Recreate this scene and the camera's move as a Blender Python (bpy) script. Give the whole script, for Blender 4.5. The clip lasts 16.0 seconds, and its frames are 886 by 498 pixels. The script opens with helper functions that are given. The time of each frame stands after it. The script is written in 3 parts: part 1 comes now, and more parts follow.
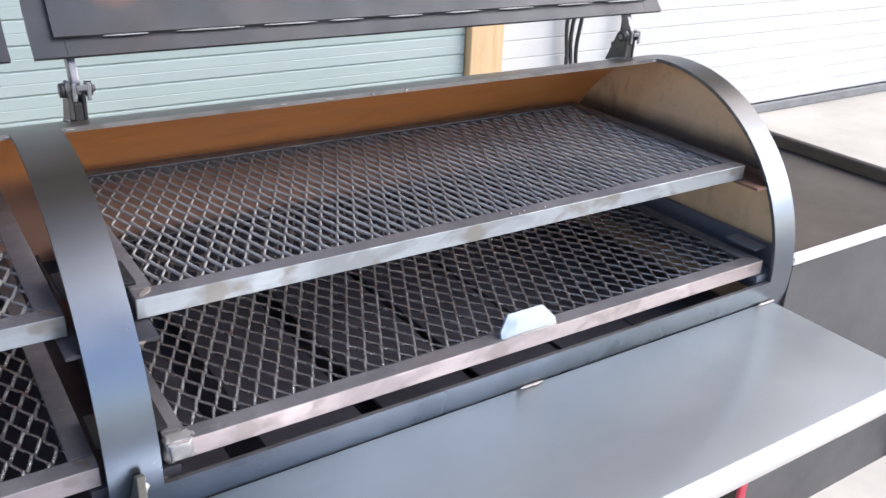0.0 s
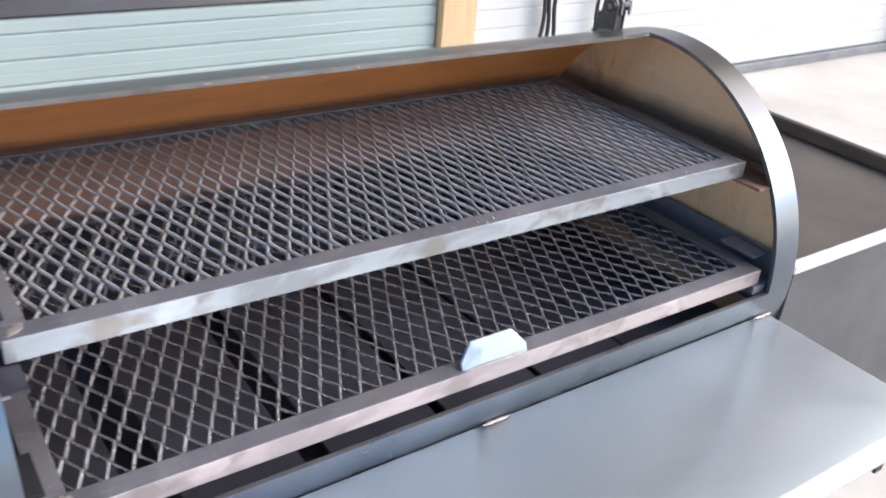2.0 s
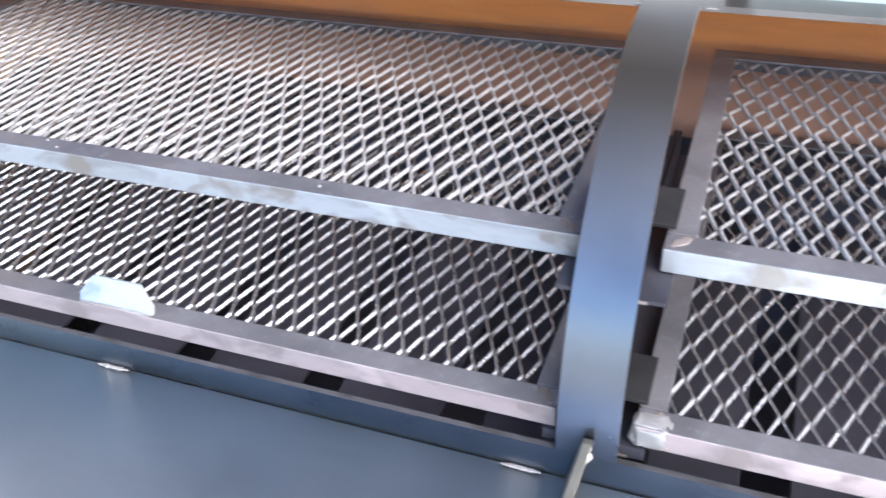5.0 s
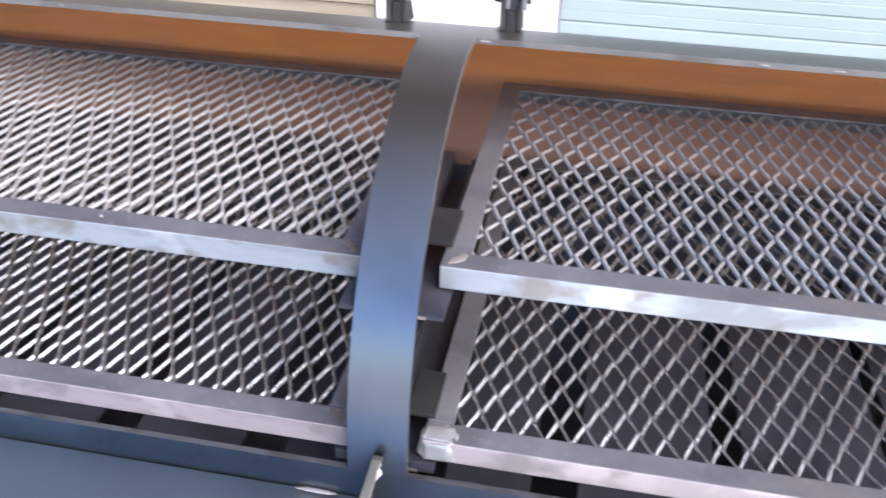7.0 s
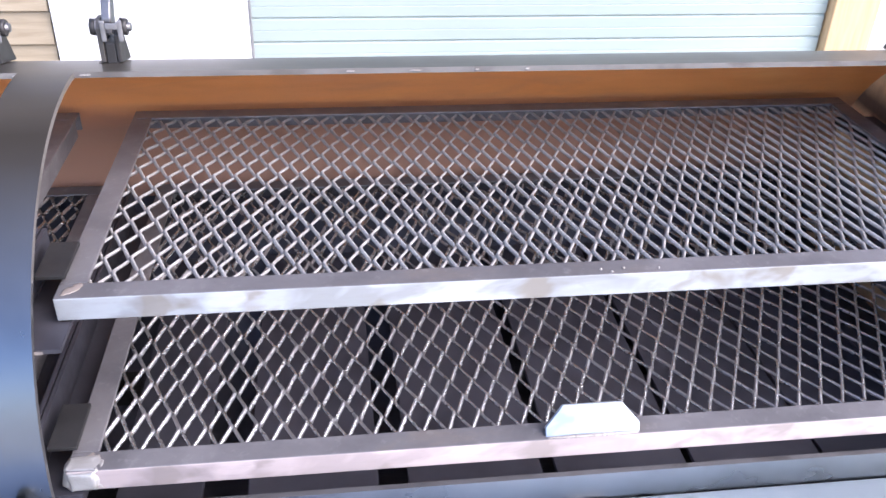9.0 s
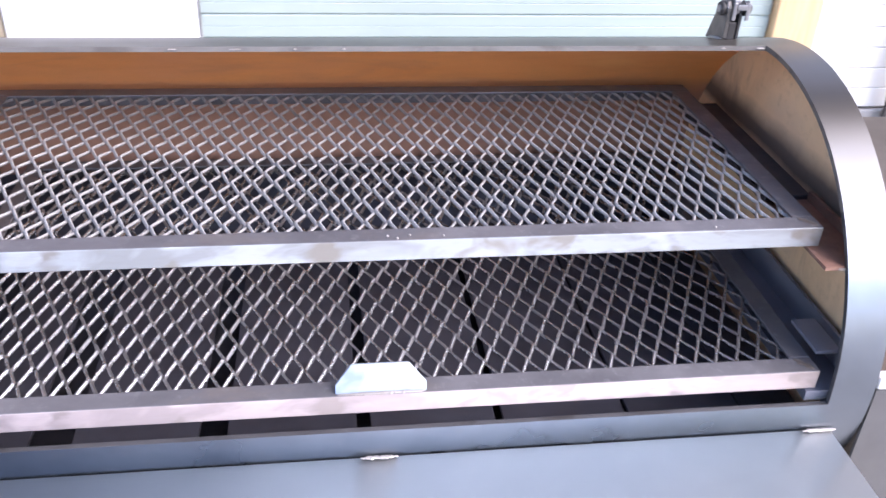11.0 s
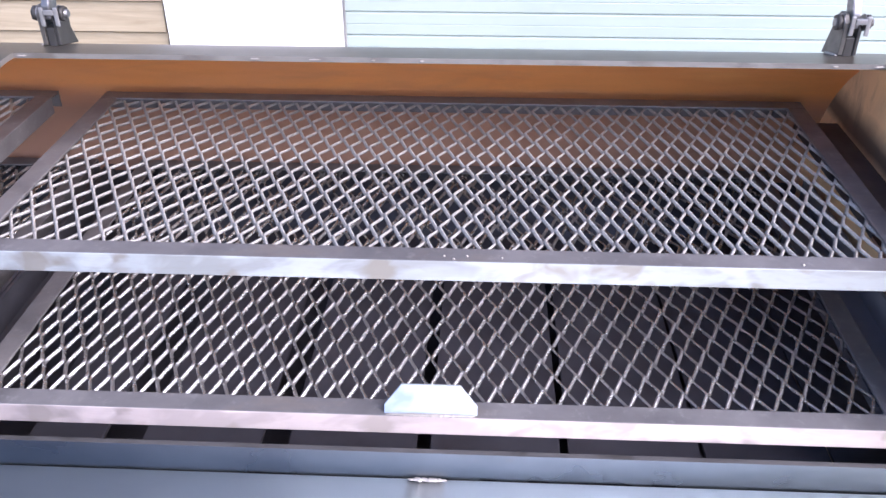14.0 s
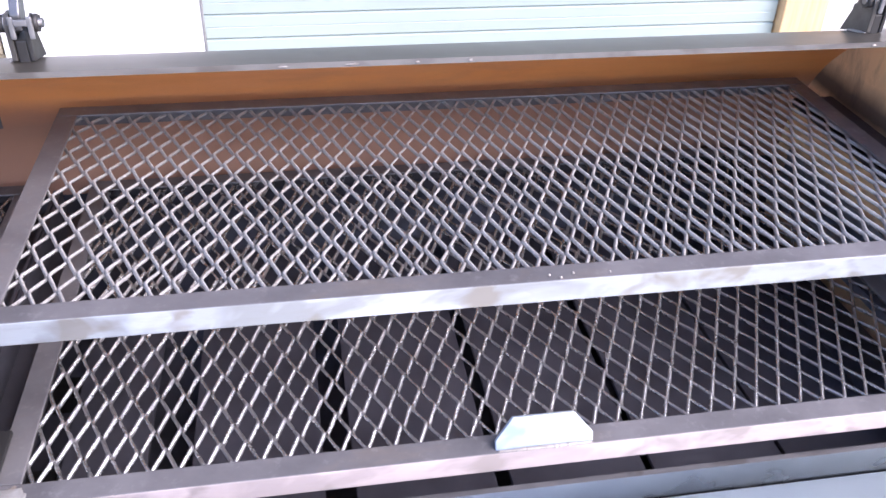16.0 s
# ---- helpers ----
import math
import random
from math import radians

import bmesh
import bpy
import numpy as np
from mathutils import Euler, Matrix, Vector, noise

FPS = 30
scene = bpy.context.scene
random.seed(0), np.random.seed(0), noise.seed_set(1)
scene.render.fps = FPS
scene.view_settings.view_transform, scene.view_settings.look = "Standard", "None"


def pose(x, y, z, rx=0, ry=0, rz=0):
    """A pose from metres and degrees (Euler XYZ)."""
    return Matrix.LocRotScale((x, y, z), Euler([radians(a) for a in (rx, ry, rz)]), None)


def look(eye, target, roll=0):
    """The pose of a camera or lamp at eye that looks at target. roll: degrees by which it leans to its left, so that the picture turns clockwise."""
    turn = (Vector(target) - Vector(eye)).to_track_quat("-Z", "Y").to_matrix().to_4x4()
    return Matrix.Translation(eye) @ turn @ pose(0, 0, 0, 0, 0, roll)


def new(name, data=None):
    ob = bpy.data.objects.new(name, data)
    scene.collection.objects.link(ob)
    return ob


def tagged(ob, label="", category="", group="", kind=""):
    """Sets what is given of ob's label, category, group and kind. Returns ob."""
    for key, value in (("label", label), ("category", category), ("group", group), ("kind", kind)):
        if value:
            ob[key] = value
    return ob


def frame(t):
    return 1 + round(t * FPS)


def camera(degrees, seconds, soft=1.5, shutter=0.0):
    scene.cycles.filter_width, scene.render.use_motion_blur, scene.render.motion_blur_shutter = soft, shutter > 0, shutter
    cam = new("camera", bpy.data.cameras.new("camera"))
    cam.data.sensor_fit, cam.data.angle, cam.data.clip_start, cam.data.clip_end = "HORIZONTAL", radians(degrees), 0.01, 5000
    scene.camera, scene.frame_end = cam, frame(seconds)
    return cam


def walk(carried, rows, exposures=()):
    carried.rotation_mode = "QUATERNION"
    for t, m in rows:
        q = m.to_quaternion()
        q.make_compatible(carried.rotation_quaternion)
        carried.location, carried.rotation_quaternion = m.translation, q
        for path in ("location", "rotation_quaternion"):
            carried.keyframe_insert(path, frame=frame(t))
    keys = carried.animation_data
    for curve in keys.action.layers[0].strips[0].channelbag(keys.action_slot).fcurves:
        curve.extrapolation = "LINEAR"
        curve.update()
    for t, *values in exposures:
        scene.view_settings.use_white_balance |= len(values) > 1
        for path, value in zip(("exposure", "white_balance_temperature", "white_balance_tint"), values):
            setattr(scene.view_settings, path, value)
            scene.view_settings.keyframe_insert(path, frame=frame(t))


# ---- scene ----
# ------------------------------------------------------------------ camera
cam = camera(54.0, 16.0, soft=1.5, shutter=0.4)
# seconds, place, heading, tilt, lean
PATH = [
    (0.0, -0.1976, -0.8197, 1.6772, -34.27, -24.68, 2.75),
    (0.5, -0.1910, -0.8562, 1.7044, -34.49, -24.19, 2.96),
    (1.0, -0.2362, -0.8119, 1.6762, -28.57, -24.85, 1.74),
    (1.5, -0.1647, -0.7623, 1.6899, -29.77, -25.94, 1.69),
    (2.0, -0.0654, -0.6544, 1.6716, -36.69, -28.10, 5.17),
    (2.5, 0.0644, -0.6060, 1.6407, -37.24, -32.70, 5.58),
    (3.0, 0.2444, -0.5960, 1.6320, -27.40, -32.52, 2.44),
    (3.5, 0.3318, -0.6162, 1.6241, -18.32, -33.97, 0.47),
    (4.0, 0.2831, -0.6014, 1.6427, -6.45, -37.27, -0.52),
    (4.5, 0.1744, -0.5980, 1.6527, 11.70, -36.15, -3.48),
    (4.7, 0.1162, -0.5802, 1.6598, 18.05, -36.15, -4.06),
    (5.3, 0.0293, -0.5688, 1.6661, 23.06, -35.30, -3.02),
    (6.0, 0.0720, -0.5611, 1.6625, 24.28, -32.74, -2.39),
    (6.8, 0.1278, -0.5721, 1.6541, 15.06, -32.22, -0.65),
    (7.0, 0.1191, -0.5791, 1.6593, 10.10, -33.23, 1.36),
    (7.5, 0.1395, -0.5795, 1.6631, 5.78, -35.16, 0.37),
    (8.0, 0.1919, -0.5907, 1.6597, -0.02, -35.36, 0.51),
    (8.5, 0.2626, -0.6042, 1.6746, -5.91, -34.37, 1.89),
    (9.0, 0.2650, -0.6332, 1.6832, -8.26, -31.59, 2.03),
    (9.5, 0.2705, -0.6810, 1.6810, -9.79, -30.86, 2.62),
    (9.7, 0.2862, -0.7159, 1.6729, -11.73, -31.61, 3.67),
    (10.4, 0.3561, -0.7229, 1.6783, -15.11, -31.58, 3.72),
    (11.1, 0.4866, -0.7243, 1.6865, -7.32, -31.36, 2.61),
    (11.8, 0.5571, -0.7181, 1.6915, -1.32, -31.36, 2.11),
    (12.0, 0.5740, -0.7243, 1.6972, 0.38, -31.39, 1.14),
    (12.5, 0.5767, -0.7179, 1.6981, 1.80, -31.53, 0.33),
    (13.0, 0.5805, -0.7106, 1.6994, 2.87, -31.65, -0.24),
    (13.5, 0.5724, -0.7011, 1.7114, 2.83, -32.40, -0.22),
    (14.0, 0.5701, -0.6897, 1.6976, 2.91, -31.96, -0.23),
    (14.5, 0.5055, -0.6475, 1.6811, 0.39, -32.01, 0.44),
    (15.0, 0.4216, -0.5884, 1.6863, -3.23, -33.34, 0.37),
    (15.5, 0.3364, -0.5839, 1.6713, -8.77, -33.66, 1.19),
    (16.0, 0.3000, -0.5749, 1.6949, -10.84, -33.85, 2.05),
]


def aimed(x, y, z, yaw, pitch, roll):
    a, b = radians(yaw), radians(pitch)
    way = Vector((-math.sin(a) * math.cos(b), math.cos(a) * math.cos(b), math.sin(b)))
    return look((x, y, z), Vector((x, y, z)) + way, roll)


walk(cam, [(r[0], aimed(*r[1:])) for r in PATH], [(0.0, 1.54, 6420, 15), (2.2, 1.60, 6420, 15), (3.0, 1.74, 6320, 16), (3.5, 2.02, 6170, 15), (4.0, 2.10, 6170, 16), (4.5, 2.26, 6170, 15), (7.0, 2.04, 6170, 18), (7.5, 2.18, 6180, 19), (8.0, 2.20, 6240, 21), (9.5, 2.23, 6260, 23), (12.0, 2.13, 6220, 25), (14.0, 2.20, 6220, 25), (16.0, 2.22, 6260, 26)])

# ------------------------------------------------------------------ light
SUN_ELEV, SUN_TURN = 42.0, 118.0
world = bpy.data.worlds.new("sky")
scene.world = world
world.use_nodes = True
wn = world.node_tree
sky = wn.nodes.new("ShaderNodeTexSky")
sky.sky_type = "NISHITA"
sky.sun_disc = False
sky.sun_elevation, sky.sun_rotation = radians(SUN_ELEV), radians(SUN_TURN)
sky.dust_density = 1.0
back = wn.nodes["Background"]
back.inputs["Strength"].default_value = 0.115
wn.links.new(sky.outputs[0], back.inputs["Color"])
sun_data = bpy.data.lights.new("sun", "SUN")
sun_data.energy, sun_data.angle, sun_data.color = 2.0, radians(60), (1.0, 0.95, 0.88)
sun = new("sun", sun_data)
# the sky's sun_rotation turns clockwise from +y, seen from above
a, b = radians(SUN_TURN), radians(SUN_ELEV)
sun_way = Vector((math.sin(a) * math.cos(b), math.cos(a) * math.cos(b), math.sin(b)))
sun.matrix_world = look(sun_way * 20, (0, 0, 0))

# ------------------------------------------------------------------ materials


class Mat:
    """A small builder of node materials."""

    def __init__(self, name, metal=0.0, rough=0.5):
        self.m = bpy.data.materials.new(name)
        self.m.use_nodes = True
        self.t = self.m.node_tree
        self.b = self.t.nodes["Principled BSDF"]
        self.b.inputs["Metallic"].default_value = metal
        self.b.inputs["Roughness"].default_value = rough
        co = self.t.nodes.new("ShaderNodeTexCoord")
        self.co = co.outputs["Object"]

    def set(self, node, key, v):
        if hasattr(v, "is_linked"):
            self.t.links.new(v, node.inputs[key])
        else:
            node.inputs[key].default_value = v

    def mapped(self, scale=(1, 1, 1), rot=(0, 0, 0)):
        n = self.t.nodes.new("ShaderNodeMapping")
        self.t.links.new(self.co, n.inputs["Vector"])
        n.inputs["Scale"].default_value = scale
        n.inputs["Rotation"].default_value = [radians(r) for r in rot]
        return n.outputs[0]

    def noise(self, scale, detail=4, rough=0.55, stretch=(1, 1, 1), warp=0.0):
        n = self.t.nodes.new("ShaderNodeTexNoise")
        self.t.links.new(self.mapped(stretch), n.inputs["Vector"])
        n.inputs["Scale"].default_value = scale
        n.inputs["Detail"].default_value = detail
        n.inputs["Roughness"].default_value = rough
        n.inputs["Distortion"].default_value = warp
        return n.outputs["Fac"]

    def ramp(self, fac, stops):
        n = self.t.nodes.new("ShaderNodeValToRGB")
        e = n.color_ramp.elements
        while len(e) < len(stops):
            e.new(0.5)
        for el, (p, c) in zip(e, stops):
            el.position = p
            el.color = (*c, 1) if len(c) == 3 else c
        self.t.links.new(fac, n.inputs[0])
        return n.outputs[0]

    def levels(self, fac, lo, hi, a=0.0, b=1.0):
        n = self.t.nodes.new("ShaderNodeMapRange")
        self.t.links.new(fac, n.inputs[0])
        for i, v in enumerate((lo, hi, a, b)):
            n.inputs[1 + i].default_value = v
        return n.outputs[0]

    def mix(self, fac, a, b, how="MIX"):
        n = self.t.nodes.new("ShaderNodeMix")
        n.data_type, n.blend_type = "RGBA", how
        self.set(n, 0, fac)
        for key, v in ((6, a), (7, b)):
            self.set(n, key, (*v, 1) if isinstance(v, tuple) and len(v) == 3 else v)
        return n.outputs[2]

    def random(self):
        return self.t.nodes.new("ShaderNodeObjectInfo").outputs["Random"]

    def bump(self, height, strength=0.3, distance=0.002):
        n = self.t.nodes.new("ShaderNodeBump")
        n.inputs["Strength"].default_value = strength
        n.inputs["Distance"].default_value = distance
        self.t.links.new(height, n.inputs["Height"])
        self.t.links.new(n.outputs[0], self.b.inputs["Normal"])
        return self

    def color(self, v):
        self.set(self.b, "Base Color", (*v, 1) if isinstance(v, tuple) else v)
        return self

    def rough(self, v):
        self.set(self.b, "Roughness", v)
        return self


def by_height(m, lo, hi, ragged=0.05, scale=9):
    """0 below lo and 1 above hi, by the object's z, with an uneven edge."""
    sep = m.t.nodes.new("ShaderNodeSeparateXYZ")
    m.t.links.new(m.co, sep.inputs[0])
    add = m.t.nodes.new("ShaderNodeMath")
    add.operation = "MULTIPLY_ADD"
    m.t.links.new(m.noise(scale, 4, 0.6, (0.4, 1, 1)), add.inputs[0])
    add.inputs[1].default_value = ragged
    m.t.links.new(sep.outputs["Z"], add.inputs[2])
    return m.levels(add.outputs[0], lo + ragged / 2, hi + ragged / 2)


def shell_steel():
    m = Mat("blue_grey_mill_steel", 1.0, 0.28)
    big = m.noise(5, 4, 0.6)
    fine = m.noise(160, 3, 0.6, (0.15, 1, 1))
    c = m.ramp(big, [(0.3, (0.142, 0.164, 0.194)), (0.7, (0.196, 0.225, 0.264))])
    c = m.mix(m.levels(m.noise(28, 5, 0.7), 0.62, 0.8, 0, 0.35), c, (0.22, 0.2, 0.18))
    # darker brown towards the crown, painted for the open lid's dark reflection
    crown_dark = by_height(m, 1.03 + 0.150, 1.03 + 0.275, 0.02)
    c = m.mix(crown_dark, c, (0.058, 0.051, 0.043))
    # paler tan on the very top
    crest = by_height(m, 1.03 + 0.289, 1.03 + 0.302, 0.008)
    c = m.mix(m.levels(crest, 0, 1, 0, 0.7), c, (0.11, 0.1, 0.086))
    m.set(m.b, "Metallic", m.levels(crown_dark, 0, 1, 1.0, 0.6))
    m.set(m.b, "Specular IOR Level", m.levels(crown_dark, 0, 1, 0.5, 0.4))
    rough = m.t.nodes.new("ShaderNodeMath")
    rough.operation = "MULTIPLY_ADD"
    m.t.links.new(crown_dark, rough.inputs[0])
    rough.inputs[1].default_value = 0.06
    m.t.links.new(m.levels(big, 0.3, 0.7, 0.24, 0.34), rough.inputs[2])
    m.color(c).rough(rough.outputs[0]).bump(fine, 0.05, 0.001)
    return m.m


def rust_steel():
    m = Mat("rusted_inner_steel", 0.1, 0.45)
    big = m.noise(3.5, 5, 0.6, (0.35, 1, 1))
    mid = m.noise(22, 5, 0.65, (0.25, 1, 1))
    c = m.ramp(big, [(0.3, (0.72, 0.255, 0.07)), (0.55, (0.84, 0.325, 0.098)), (0.75, (0.71, 0.298, 0.137))])
    c = m.mix(m.levels(mid, 0.5, 0.75, 0, 0.22), c, (0.42, 0.2, 0.09))
    c = m.mix(m.levels(m.noise(240, 3, 0.7), 0.55, 0.75, 0, 0.25), c, (0.5, 0.25, 0.09))
    c = m.mix(m.levels(m.noise(6, 5, 0.65, (0.5, 1, 1.6), 0.9), 0.54, 0.7, 0, 0.3), c, (0.42, 0.2, 0.12))
    c = m.mix(m.levels(m.noise(9, 3, 0.5, (0.5, 1, 1)), 0.6, 0.72, 0, 0.45), c, (0.9, 0.42, 0.14))
    # browner and duller low down, with a ragged upper edge
    high = by_height(m, 1.03 + 0.13, 1.03 + 0.18, 0.06)
    c = m.mix(m.levels(high, 0, 1, 0.85, 0), c, (0.285, 0.185, 0.152))
    m.color(c).rough(m.levels(mid, 0.3, 0.7, 0.36, 0.52)).bump(m.noise(220, 4, 0.7), 0.12, 0.001)
    return m.m


def cap_steel():
    m = Mat("bronze_tinted_steel", 0.1, 0.45)
    big = m.noise(4, 5, 0.65, (1, 1, 1), 0.6)
    fine = m.noise(60, 4, 0.7)
    c = m.ramp(big, [(0.3, (0.64, 0.43, 0.25)), (0.5, (0.8, 0.57, 0.34)), (0.7, (0.7, 0.51, 0.335))])
    c = m.mix(m.levels(fine, 0.55, 0.8, 0, 0.35), c, (0.3, 0.2, 0.12))
    streak = m.noise(7, 6, 0.7, (1, 1, 0.5), 1.2)
    c = m.mix(m.levels(streak, 0.58, 0.7, 0, 0.55), c, (0.2, 0.145, 0.12))
    # a dark band along the upper grate, with uneven edges
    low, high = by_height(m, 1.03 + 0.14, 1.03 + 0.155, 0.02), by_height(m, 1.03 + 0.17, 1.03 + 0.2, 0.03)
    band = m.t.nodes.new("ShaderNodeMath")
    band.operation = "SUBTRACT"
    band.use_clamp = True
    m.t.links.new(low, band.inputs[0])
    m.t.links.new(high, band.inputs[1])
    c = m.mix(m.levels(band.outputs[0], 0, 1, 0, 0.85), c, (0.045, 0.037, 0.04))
    m.color(c).rough(m.levels(big, 0.3, 0.7, 0.38, 0.52)).bump(fine, 0.1, 0.001)
    return m.m


def bare_steel(name, light, tint, dark, metal=0.8, grain=0.08):
    """Ground steel: bright patches with soft edges, tan spots, fine grinding lines."""
    m = Mat(name, metal, 0.4)
    blotch = m.noise(13, 4, 0.55, (0.5, 1, 1), 0.8)
    spot = m.noise(26, 3, 0.45, (0.7, 1, 1), 0.4)
    c = m.ramp(blotch, [(0.36, tint), (0.46, light), (0.56, light), (0.64, tint)])
    c = m.mix(m.levels(spot, 0.57, 0.66, 0, 0.75), c, dark)
    bright = tuple(min(0.8, 1.25 * v) for v in light)
    c = m.mix(m.levels(m.noise(17, 3, 0.5, (0.6, 1, 1)), 0.62, 0.68, 0, 0.8), c, bright)
    c = m.mix(m.levels(m.noise(140, 4, 0.7, (0.2, 1, 1)), 0.5, 0.8, 0, 0.3), c, dark)
    m.color(c).rough(m.levels(blotch, 0.4, 0.6, 0.34, 0.5)).bump(m.noise(300, 3, 0.6, (0.1 if grain < 0.2 else 1, 1, 1)), grain, 0.0006)
    return m.m


def rail_top_steel():
    m = Mat("grey_mill_scale_rail", 0.3, 0.5)
    c = m.ramp(m.noise(14, 4, 0.6), [(0.3, (0.085, 0.083, 0.088)), (0.7, (0.14, 0.136, 0.141))])
    c = m.mix(m.levels(m.noise(9, 5, 0.7, (0.6, 1, 1), 0.8), 0.58, 0.72, 0, 0.5), c, (0.15, 0.125, 0.105))
    c = m.mix(m.levels(m.noise(120, 4, 0.7, (0.5, 0.5, 1)), 0.56, 0.72, 0, 0.3), c, (0.27, 0.265, 0.27))
    m.color(c).rough(m.levels(m.noise(30, 4), 0.3, 0.7, 0.45, 0.65)).bump(m.noise(200, 3), 0.1, 0.0006)
    return m.m


def mesh_steel(name, lo, hi, metal, rough):
    m = Mat(name, metal, rough)
    c = m.ramp(m.noise(10, 4, 0.6), [(0.3, lo), (0.7, hi)])
    c = m.mix(m.levels(m.noise(90, 3, 0.7), 0.5, 0.8, 0, 0.45), c, (0.19, 0.185, 0.18))
    # rough mill speckle
    speck = m.noise(480, 3, 0.7)
    c = m.mix(m.levels(speck, 0.52, 0.66, 0, 0.5), c, (0.12, 0.115, 0.112))
    c = m.mix(m.levels(speck, 0.46, 0.34, 0, 0.5), c, (0.58, 0.575, 0.565))
    m.color(c).rough(m.levels(m.noise(40, 3), 0.3, 0.7, rough, rough + 0.15)).bump(m.noise(650, 3, 0.7), 0.5, 0.0008)
    return m.m


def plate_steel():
    # mill-scale plates; also puts shade into the shell's lower inside
    m = Mat("mill_scale_and_shade_steel", 0.5, 0.5)
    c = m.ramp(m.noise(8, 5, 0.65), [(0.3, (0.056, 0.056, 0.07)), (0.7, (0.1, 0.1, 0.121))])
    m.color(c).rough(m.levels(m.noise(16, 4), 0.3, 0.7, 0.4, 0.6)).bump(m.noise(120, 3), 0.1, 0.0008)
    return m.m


def shelf_steel():
    m = Mat("brushed_pale_sheet", 0.97, 0.34)
    cloud = m.noise(3.2, 4, 0.6, (1, 1, 1), 0.5)
    smear = m.noise(5, 4, 0.6, (0.4, 1.6, 1), 0.8)
    c = m.ramp(cloud, [(0.3, (0.66, 0.70, 0.735)), (0.7, (0.74, 0.78, 0.81))])
    c = m.mix(m.levels(smear, 0.52, 0.7, 0, 0.2), c, (0.52, 0.55, 0.575))
    m.color(c).rough(m.levels(cloud, 0.3, 0.7, 0.27, 0.34))
    return m.m


def painted(name, lo, hi, rough=0.5, scale=6, metal=0.0, bump=0.08, gloss=0.5):
    m = Mat(name, metal, rough)
    c = m.ramp(m.noise(scale, 5, 0.65), [(0.3, lo), (0.7, hi)])
    m.color(c).rough(m.levels(m.noise(scale * 3, 4), 0.3, 0.7, rough - 0.07, rough + 0.08))
    m.bump(m.noise(scale * 25, 4, 0.6), bump, 0.001)
    m.set(m.b, "Specular IOR Level", gloss)
    return m.m


def wood(name, lo, hi, stretch):
    m = Mat(name, 0.0, 0.7)
    grain = m.noise(30, 5, 0.65, stretch, 0.6)
    c = m.ramp(grain, [(0.3, lo), (0.7, hi)])
    c = m.mix(m.levels(m.random(), 0, 1, 0, 0.25), c, lo)
    m.color(c).bump(grain, 0.3, 0.002)
    return m.m


def slat_paint():
    m = Mat("white_slat_paint", 0.1, 0.45)
    c = m.ramp(m.noise(2.5, 5, 0.6, (0.4, 1, 1)), [(0.3, (0.29, 0.358, 0.34)), (0.7, (0.345, 0.417, 0.394))])
    c = m.mix(m.levels(m.noise(9, 5, 0.7, (0.2, 1, 2)), 0.58, 0.8, 0, 0.3), c, (0.42, 0.45, 0.44))
    c = m.mix(m.levels(m.random(), 0, 1, 0, 0.12), c, (0.5, 0.56, 0.58))
    m.color(c)
    return m.m


def concrete():
    m = Mat("pale_concrete", 0.0, 0.85)
    c = m.ramp(m.noise(0.9, 6, 0.65), [(0.3, (0.36, 0.335, 0.29)), (0.7, (0.5, 0.47, 0.415))])
    c = m.mix(m.levels(m.noise(7, 6, 0.7), 0.5, 0.8, 0, 0.35), c, (0.34, 0.32, 0.29))
    m.color(c).bump(m.noise(60, 5, 0.7), 0.3, 0.003)
    return m.m


SHELL, RUST, CAP = shell_steel(), rust_steel(), cap_steel()
CUT = bare_steel("cut_steel_edge", (0.085, 0.085, 0.088), (0.065, 0.065, 0.067), (0.045, 0.043, 0.042), 0.5)
EDGE = bare_steel("pale_rim_edge", (0.18, 0.172, 0.162), (0.14, 0.132, 0.125), (0.1, 0.09, 0.08), 0.4)
RAIL_UP = bare_steel("ground_blue_white_steel", (0.335, 0.36, 0.375), (0.25, 0.262, 0.266), (0.2, 0.178, 0.15), 0.5, 0.03)
RAIL_LOW = bare_steel("ground_pinkish_steel", (0.40, 0.335, 0.325), (0.325, 0.275, 0.268), (0.24, 0.205, 0.19), 0.5, 0.03)
TAB = bare_steel("bright_white_steel", (0.36, 0.405, 0.43), (0.31, 0.365, 0.41), (0.2, 0.26, 0.36), 0.4)
RAIL_TOP, PLATE, SHELF = rail_top_steel(), plate_steel(), shelf_steel()
MESH = mesh_steel("expanded_metal_steel", (0.236, 0.229, 0.22), (0.315, 0.307, 0.296), 0.25, 0.48)
MESH_LOW = mesh_steel("greyer_expanded_metal", (0.34, 0.345, 0.35), (0.46, 0.465, 0.475), 0.85, 0.2)
WELD = bare_steel("silver_weld_bead", (0.37, 0.345, 0.32), (0.27, 0.245, 0.22), (0.2, 0.175, 0.155), 0.4, 0.6)
BLACK = painted("black_steel", (0.02, 0.019, 0.019), (0.038, 0.036, 0.035), 0.55, 12, 0.1)
FIREBOX = painted("dark_brown_steel", (0.062, 0.052, 0.042), (0.094, 0.08, 0.066), 0.7, 4, 0.0, gloss=0.2)
FIREBOX_FACE = painted("grey_steel_face", (0.1, 0.1, 0.102), (0.15, 0.15, 0.152), 0.45, 4, 0.6)
BOLT = painted("dark_zinc_bolt", (0.12, 0.12, 0.13), (0.22, 0.22, 0.23), 0.4, 40, 0.8)
RED = painted("red_plastic", (0.55, 0.03, 0.06), (0.65, 0.05, 0.09), 0.4, 30)
WHITE = painted("white_panel_paint", (0.68, 0.68, 0.66), (0.75, 0.75, 0.74), 0.5, 2)
